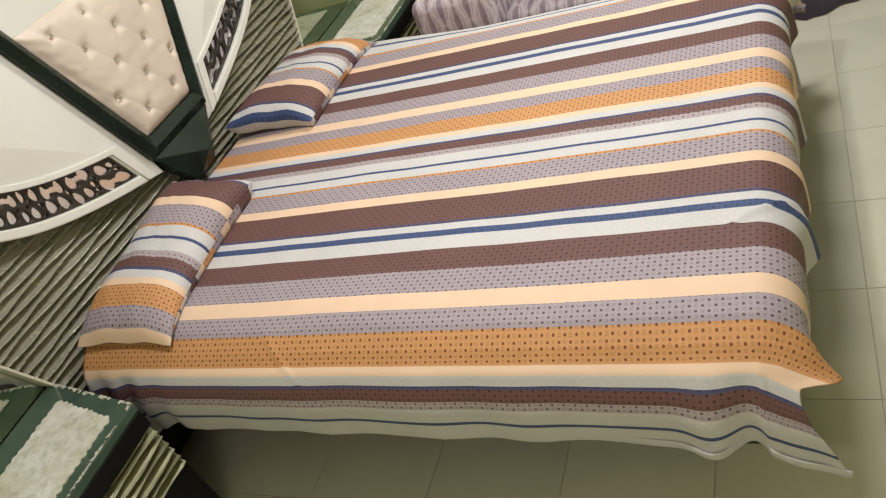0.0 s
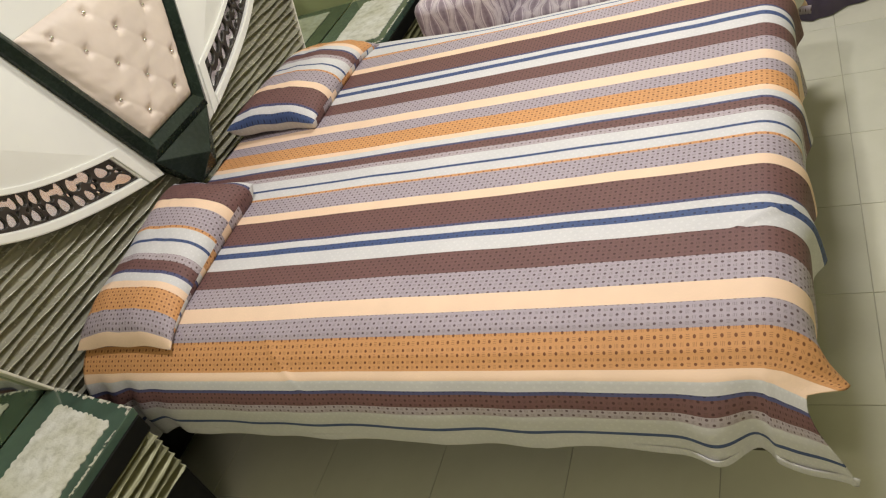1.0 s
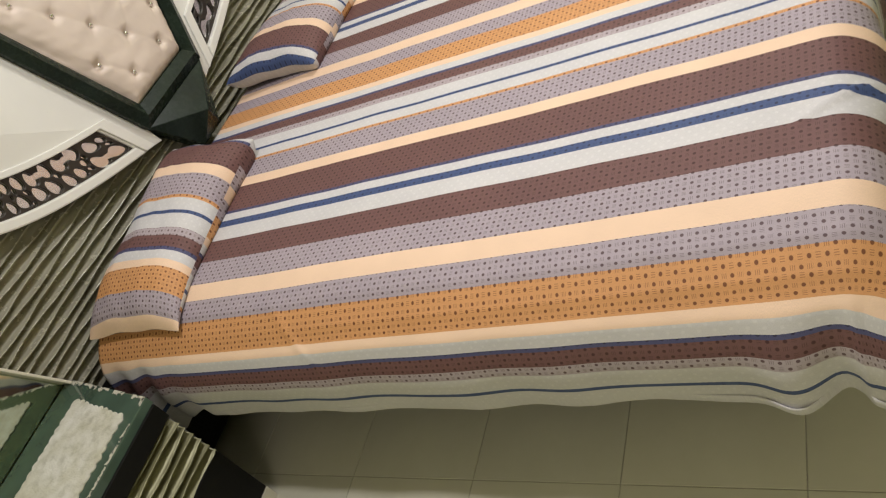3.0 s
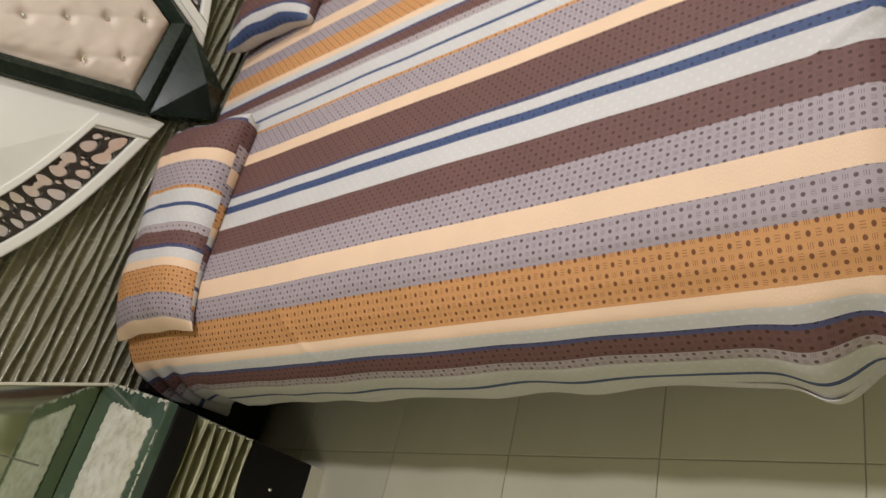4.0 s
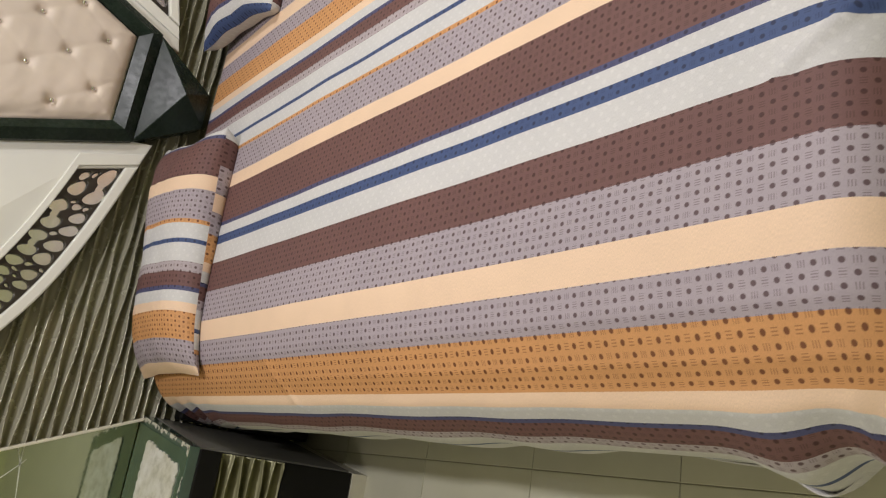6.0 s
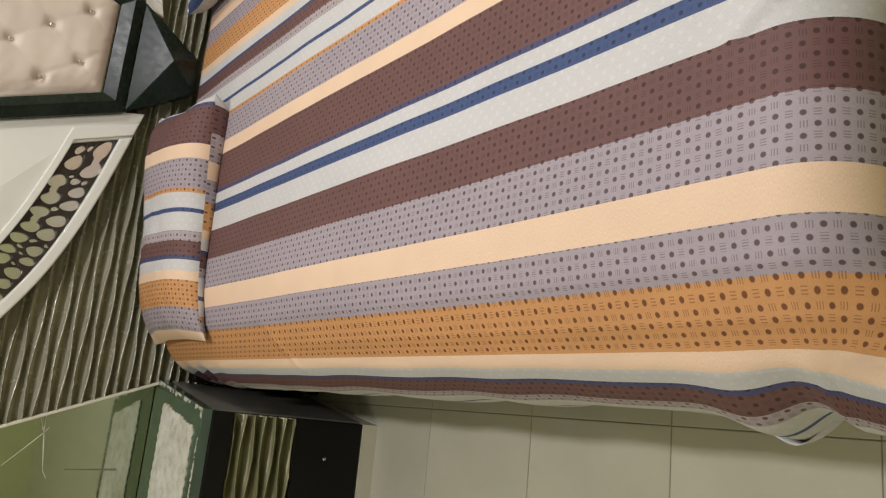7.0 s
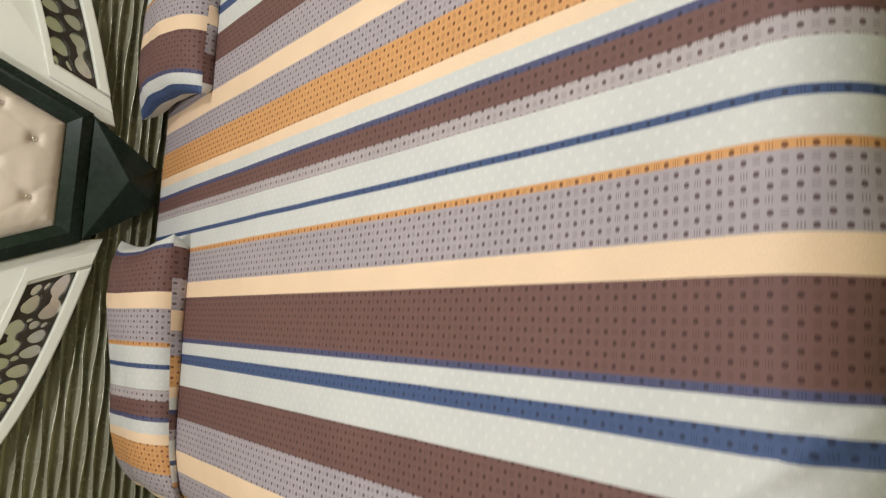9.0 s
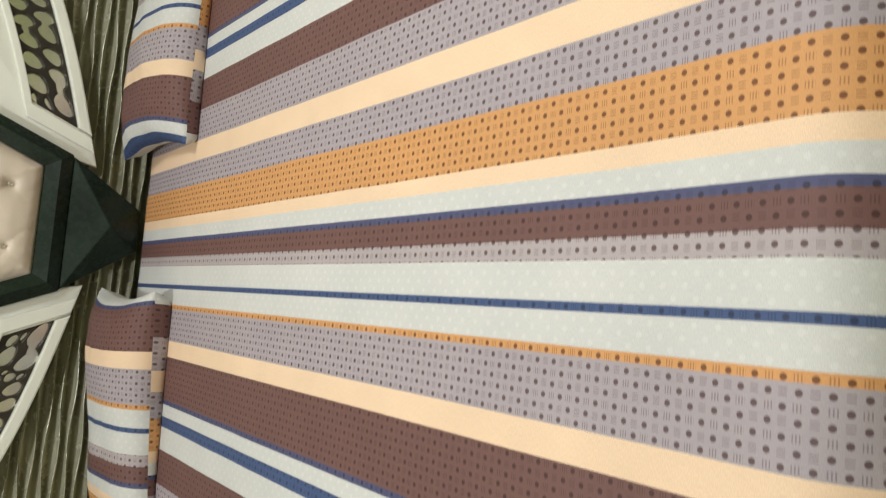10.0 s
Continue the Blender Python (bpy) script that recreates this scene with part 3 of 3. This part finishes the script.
for side in (-1, 1):
    cabinet(side)

# ---- the bed ----
bed = thing("bed", "double bed with a dark base, mostly hidden by its sheet", "bed")
part("platform", box(-0.02, 1.90, 0.22, 2 * MID - 0.22, 0.14, 0.34, 0.01), WOOD, bed)
for x in (0.10, 1.55):
    for y in (0.50, 2 * MID - 0.50):
        part("leg", box(x - 0.04, x + 0.04, y - 0.04, y + 0.04, 0.0, 0.14, 0.006), WOOD, bed)
# Black rail, widened to stand in for the shaded bunch of sheet.
part("head_rail_and_shade", box(-0.024, 0.028, 0.088, 2 * MID - 0.088, 0.04, 0.47, 0.006), BLACK, bed)
tagged(part("mattress", box(-0.018, 1.92, 0.145, 2 * MID - 0.145, 0.345, 0.540, 0.06, 4), MATTRESS, smooth=True), "thick white mattress on the bed's platform", "mattress")

NEAR, FOOT, RF = 0.225, 1.924, 0.092
FAR = 2 * MID - NEAR
V0, V1, U0, U1 = -0.168, 2 * MID + 0.168, 0.022, 2.158


def hang(d, r):
    """Cloth going over an edge: how far out and how far down after a length d."""
    if d < r * math.pi / 2:
        return r * math.sin(d / r), r * (1 - math.cos(d / r))
    return r, r + d - r * math.pi / 2


# The drape over the long sides: cloth length past the edge, how far out, how far down.
SIDE = [(0.0, 0.0, 0.0), (0.05, 0.045, 0.021), (0.102, 0.078, 0.046), (0.133, 0.100, 0.060), (0.161, 0.113, 0.081),
        (0.209, 0.134, 0.115), (0.255, 0.143, 0.152), (0.293, 0.142, 0.191), (0.325, 0.139, 0.223), (0.36, 0.135, 0.257)]


def over_side(d):
    """A smooth curve through the points of SIDE."""
    k = 0
    while k < len(SIDE) - 2 and d > SIDE[k + 1][0]:
        k += 1
    f = (d - SIDE[k][0]) / (SIDE[k + 1][0] - SIDE[k][0])
    p = [SIDE[max(0, min(len(SIDE) - 1, k + i))] for i in (-1, 0, 1, 2)]
    return [p[1][c] + 0.5 * f * (p[2][c] - p[0][c] + f * (2 * p[0][c] - 5 * p[1][c] + 4 * p[2][c] - p[3][c]
            + f * (3 * (p[1][c] - p[2][c]) + p[3][c] - p[0][c]))) for c in (1, 2)]


def hump(x, centre, width):
    return math.exp(-((x - centre) / width) ** 2)


def sheet(u, v):
    """Where the point (u, v) of the flat bedsheet lies on the bed."""
    dx = max(0.0, u - FOOT)
    dy = max(0.0, NEAR - v, v - FAR)
    sign = -1 if v < MID else 1
    x, y = min(u, FOOT), min(max(v, NEAR), FAR)
    # the far side is spread wider towards the head
    y += 0.095 * (1 - smoothstep(0.30, 1.0, u)) * smoothstep(1.72, 1.84, v)
    edge = min(v - NEAR, FAR - v)
    z = 0.604 - 0.020 * (1 - smoothstep(-0.05, 0.10, edge)) + 0.003 * (1 - smoothstep(0.0, 0.2, FOOT - u))
    n1 = noise.noise((u * 2.2, v * 2.6, 0.3)) * 0.0035 + noise.noise((u * 7, v * 9, 1.7)) * 0.0018
    z += n1 * (1 if dx + dy == 0 else 0.4)
    # small creases
    if 0.0 < v < 0.30:
        line = (u - 0.72) - (0.20 - v) * 0.75
        z += 0.0045 * math.exp(-(line / 0.011) ** 2) * smoothstep(0.0, 0.08, v) * (1 - smoothstep(0.18, 0.26, v))
    if v > 0.14:
        z += 0.0018 * math.sin(v * 420) * hump(v, 0.165, 0.018) * smoothstep(0.6, 1.0, u)
    fold = (v - 0.485) - (u - 1.89) * 0.7
    z += 0.010 * math.exp(-(fold / 0.008) ** 2) * smoothstep(1.86, 1.90, u) * (1 - smoothstep(1.98, 2.06, u))
    # over the long sides
    if dy > 0:
        out, drop = over_side(dy)
        low = max(0.0, dy - 0.10)
        shift = 0.014 * low * math.sin(u * 23 + 0.8 * math.sin(u * 9))
        shift += low * (0.14 * hump(u, 1.825, 0.048) - 0.05 * hump(u, 1.893, 0.026) + 0.09 * smoothstep(1.90, 1.95, u))
        shift += 0.03 * low * noise.noise((u * 6, v * 6, 4.2))
        crush = 1 - smoothstep(0.10, 0.42, u)
        shift += crush * low * (0.10 * math.sin(u * 52 + 9 * low) - 0.12)
        y += sign * (out + shift)
        z -= drop + (0.45 * low * crush * (1 - smoothstep(0.02, 0.3, u)) if sign < 0 else 0)
    # over the foot; at the corners the side hangs on straight, like a dog's ear
    if dx > 0:
        out, drop = hang(dx, RF)
        k = smoothstep(-0.02, 0.13, dy) if dy else smoothstep(-0.02, 0.13, 0.0) * (1 - smoothstep(0, 0.05, edge))
        low = max(0.0, dx - 0.06)
        ridge = 0.20 * hump(v, 0.550, 0.040) + 0.36 * hump(v, 0.165, 0.042) + 0.12 * hump(v, 0.72, 0.05)
        ridge += 0.13 * hump(v, 1.02, 0.06) + 0.11 * hump(v, 1.28, 0.05) + 0.16 * hump(v, 1.62, 0.06) + 0.2 * hump(v, 1.86, 0.05)
        ridge += 0.05 * noise.noise((u * 6, v * 7, 2.2))
        x += (1 - k) * (out + ridge * low) + k * (dx * 0.60 + 0.9 * low * max(0.0, dy - 0.16))
        z -= (1 - k) * drop + k * 0.14 * dx
        y += sign * 0.10 * low * k
        # the pocket of the corner stands out; below it the hanging side draws back
        back = smoothstep(0.100, 0.128, dy)
        x -= back * (1 - 0.62 * smoothstep(0.15, 0.34, dy)) * 0.29 * dx
        z -= 0.014 * hump(dy, 0.085, 0.03) * smoothstep(0.05, 0.2, dx)
    return (x, y, z)


NU, NV = 235, 250


def woven(v):
    """Which thread of the cloth lies at v: a little slack is drawn in over the rounded side."""
    return max(v + 0.017 * (1 - smoothstep(0.09, 0.21, v)), -0.086)


def across(j):
    return V0 + (V1 - V0) * j / NV


def along(i):
    return U0 + (U1 - U0) * i / NU


bm = grid_mesh(NU, NV, lambda i, j: sheet(along(i), across(j)), lambda i, j: (along(i), woven(across(j))))
bedsheet = part("bedsheet", bm, CLOTH, smooth=True)
solid = bedsheet.modifiers.new("thickness", "SOLIDIFY")
solid.thickness, solid.offset = 0.0025, -1


def hem_strip(place, count):
    """A stitched double fold along the edge: place(i, k) gives (u, v) on the strip."""
    def at(i, k):
        u, v = place(i, k)
        p, q, r = Vector(sheet(u, v)), Vector(sheet(u + 0.004, v)), Vector(sheet(u, v + 0.004))
        n = (q - p).cross(r - p).normalized()
        return p + n * (0.0022 if 0 < k < 3 else 0.0004)
    return grid_mesh(count, 3, at, lambda i, k: (place(i, k)[0], woven(place(i, k)[1])))


part("hem", hem_strip(lambda i, k: (U0 + (U1 - U0) * i / 230, V0 + 0.0005 + 0.018 * k / 3), 230), CLOTH, bedsheet, "stitched hem", True)
part("hem", hem_strip(lambda i, k: (U1 - 0.0005 - 0.018 * k / 3, V0 + (V1 - V0) * i / 240), 240), CLOTH, bedsheet, "stitched hem", True)
tagged(bedsheet, "striped cotton bedsheet with brown, orange, cream and blue bands", "bedsheet")


def pillow(cx, cy, half_x, half_y, thick, tilt, band, pull, reverse, taper, label):
    """A stuffed pillow; its cloth runs in bands across it, with other bands on the underside."""
    nu, nv = 48, 72
    turn = [math.sin(math.pi / 2 * (2 * i / nu - 1)) for i in range(nu + 1)]
    lengths = [0.0]
    for i in range(nu):
        rise = thick * 0.55 * (math.cos(math.pi / 2 * (2 * (i + 1) / nu - 1)) - math.cos(math.pi / 2 * (2 * i / nu - 1)))
        lengths.append(lengths[-1] + math.hypot(half_x * (turn[i + 1] - turn[i]), rise))

    def shape(i, j, up):
        a, b = turn[i], 2 * j / nv - 1
        full = (max(0.0, 1 - abs(a) ** 2.6) * max(0.0, 1 - abs(b) ** 4.0)) ** 0.5
        pinch = 1 - 0.05 * (1 - abs(b) ** 2) * abs(a) ** 3
        x = cx + half_x * a * (1 - 0.03 * (1 - b * b)) * pinch - taper * (1 + a) * (1 + b) / 4
        y = cy + half_y * b * (1 - (0.075 if b * (1 if reverse else -1) > 0 else 0.03) * abs(b) * (1 - a * a))
        lift = 0.5 + 0.5 * b * tilt
        z = 0.610 + thick * (0.06 + 0.46 * lift * (1 - 0.38 * a))
        under = (max(0.0, 1 - abs(a) ** 12) * max(0.0, 1 - abs(b) ** 14)) ** 0.5
        z += thick * (0.46 + 0.14 * lift) * full if up else -(0.018 + thick * 0.42 * lift) * under
        z += (0.006 * noise.noise((x * 9, y * 7, 3.0)) + 0.003 * noise.noise((x * 24, y * 15, 8.0))) * full
        crease = noise.noise((x * 6 + y * 14, y * 5 - x * 22, cy * 3))
        z += 0.0055 * max(0.0, 0.35 - abs(crease)) * full * smoothstep(0.1, 0.9, abs(b)) * (2.0 if up else 0.5)
        z += 0.004 * math.sin(x * 40 + 2) * smoothstep(0.8, 1.0, abs(b)) * (1 if up else 0.6)
        if not up and a > 0.5:
            x -= 0.006 * math.sin(math.pi * (a - 0.5) / 0.5) * (1 - b ** 6)
        bed_z = sheet(max(x, 0.03), min(max(y, NEAR - 0.08), FAR + 0.08))[2]
        return (x, y, max(z + 0.7 * min(0.0, bed_z - 0.604), bed_z + 0.0035))

    made = []
    for up in (True, False):
        def uv(p, q, up=up):
            y, x = cy + half_y * (2 * q / nv - 1), cx - half_x + lengths[p]
            near_end = 1 - smoothstep(-1.0, -0.4, 2 * q / nv - 1)
            end = half_y + (y - cy) * (-1 if reverse else 1)
            v = band + pull * end + (0.022 * near_end if reverse else 0)
            return (x, v) if up else (x, BAND_START + 0.375 - 0.968 * end)
        made.append(grid_mesh(nu, nv, lambda i, j, up=up: shape(i, j, up), uv))
    ob = part("pillow", made[0], CLOTH, smooth=True)
    part("underside", made[1], CLOTH, ob, smooth=True)
    return tagged(ob, label, "pillow", "pillows on the bed")


pillow(0.207, 0.520, 0.188, 0.340, 0.136, 0.9, 0.563, 0.918, True, 0.055, "striped pillow with orange and brown bands, beside the headboard")
pillow(0.212, 1.560, 0.195, 0.340, 0.134, -0.35, 0.536, 0.955, False, 0.0, "striped pillow with a navy band at its end")

# ---- beyond the bed ----
settee = thing("settee", "low settee in lilac-grey damask with dark ogee leaves", "settee")


def cushion_block(x0, x1, y0, y1, z0, z1, r):
    bm = box(x0, x1, y0, y1, z0, z1, r, 4)
    layer = bm.loops.layers.uv.new("UVMap")
    for face in bm.faces:
        face.normal_update()
        n = face.normal
        for loop in face.loops:
            c = loop.vert.co
            loop[layer].uv = (c.y, c.z) if abs(n.x) > 0.7 else (c.x, c.z + c.y)
    return bm


part("seat", cushion_block(0.875, 1.555, 2.16, 2.58, 0.16, 0.47, 0.05), DARK_DAMASK, settee, "dusky patterned seat cushion", smooth=True)
part("backrest", cushion_block(0.47, 1.84, 2.55, 2.72, 0.16, 0.86, 0.05), DARK_DAMASK, settee, smooth=True)
for x, wide in ((0.47, 0.40), (1.56, 0.28)):
    part("armrest", cushion_block(x, x + wide, 2.14, 2.545, 0.10, 0.62, 0.05), DAMASK, settee, smooth=True)
for x in (0.56, 1.75):
    for y in (2.22, 2.66):
        part("foot", box(x - 0.03, x + 0.03, y - 0.03, y + 0.03, 0.0, 0.17, 0.005), WOOD, settee)


def curtain(i, j, nu=60, nv=24):
    f, h = i / nu, j / nv
    x = 1.99 + 0.62 * f
    foot = 2.49 + min(0.13, 0.5 * max(0.0, x - 2.08)) + 0.6 * max(0.0, 2.08 - x)
    y = foot + (2.67 - foot) * h + 0.028 * math.sin(x * 46) * (0.4 + 0.6 * h) * smoothstep(2.06, 2.14, x)
    low = 0.006
    return (x, y, low + (2.5 - low) * h)


drape = part("curtain", grid_mesh(60, 24, curtain), PURPLE, smooth=True)
m = drape.modifiers.new("thickness", "SOLIDIFY")
m.thickness = 0.003
tagged(drape, "dark purple curtain hanging beside the far wall", "curtain")
rod = bmesh.new()
bmesh.ops.create_cone(rod, cap_ends=True, segments=16, radius1=0.013, radius2=0.013, depth=0.95)
bmesh.ops.rotate(rod, verts=rod.verts, matrix=Matrix.Rotation(radians(90), 3, "Y"))
bmesh.ops.translate(rod, verts=rod.verts, vec=(2.355, 2.68, 2.51))
tagged(part("curtain_rod", rod, STEEL, smooth=True), "plain steel rod above a curtain", "curtain rod")

# ---- the floor ----
floor = tagged(part("floor", box(X0, X1, Y0, Y1, -0.08, -0.003), GROUT), "glossy cream square floor tiles with thin grey joints", "floor", kind="structure")
PITCH, TX, TY = 0.391, 0.990, 0.072
shared = {}
for i in range(-4, 9):
    for j in range(-7, 8):
        x0, x1 = max(X0, TX + PITCH * i + 0.0010), min(X1, TX + PITCH * (i + 1) - 0.0010)
        y0, y1 = max(Y0, TY + PITCH * j + 0.0010), min(Y1, TY + PITCH * (j + 1) - 0.0010)
        if x1 - x0 < 0.02 or y1 - y0 < 0.02:
            continue
        key = (round(x1 - x0, 4), round(y1 - y0, 4))
        if key not in shared:
            bm = box(-(x1 - x0) / 2, (x1 - x0) / 2, -(y1 - y0) / 2, (y1 - y0) / 2, -0.006, 0.0, 0.0012, 1)
            piece = part("tile", bm, TILE, floor)
            shared[key] = piece.data
        else:
            piece = new("tile", shared[key])
            piece.parent = floor
        piece.location = ((x0 + x1) / 2, (y0 + y1) / 2, 0.0)
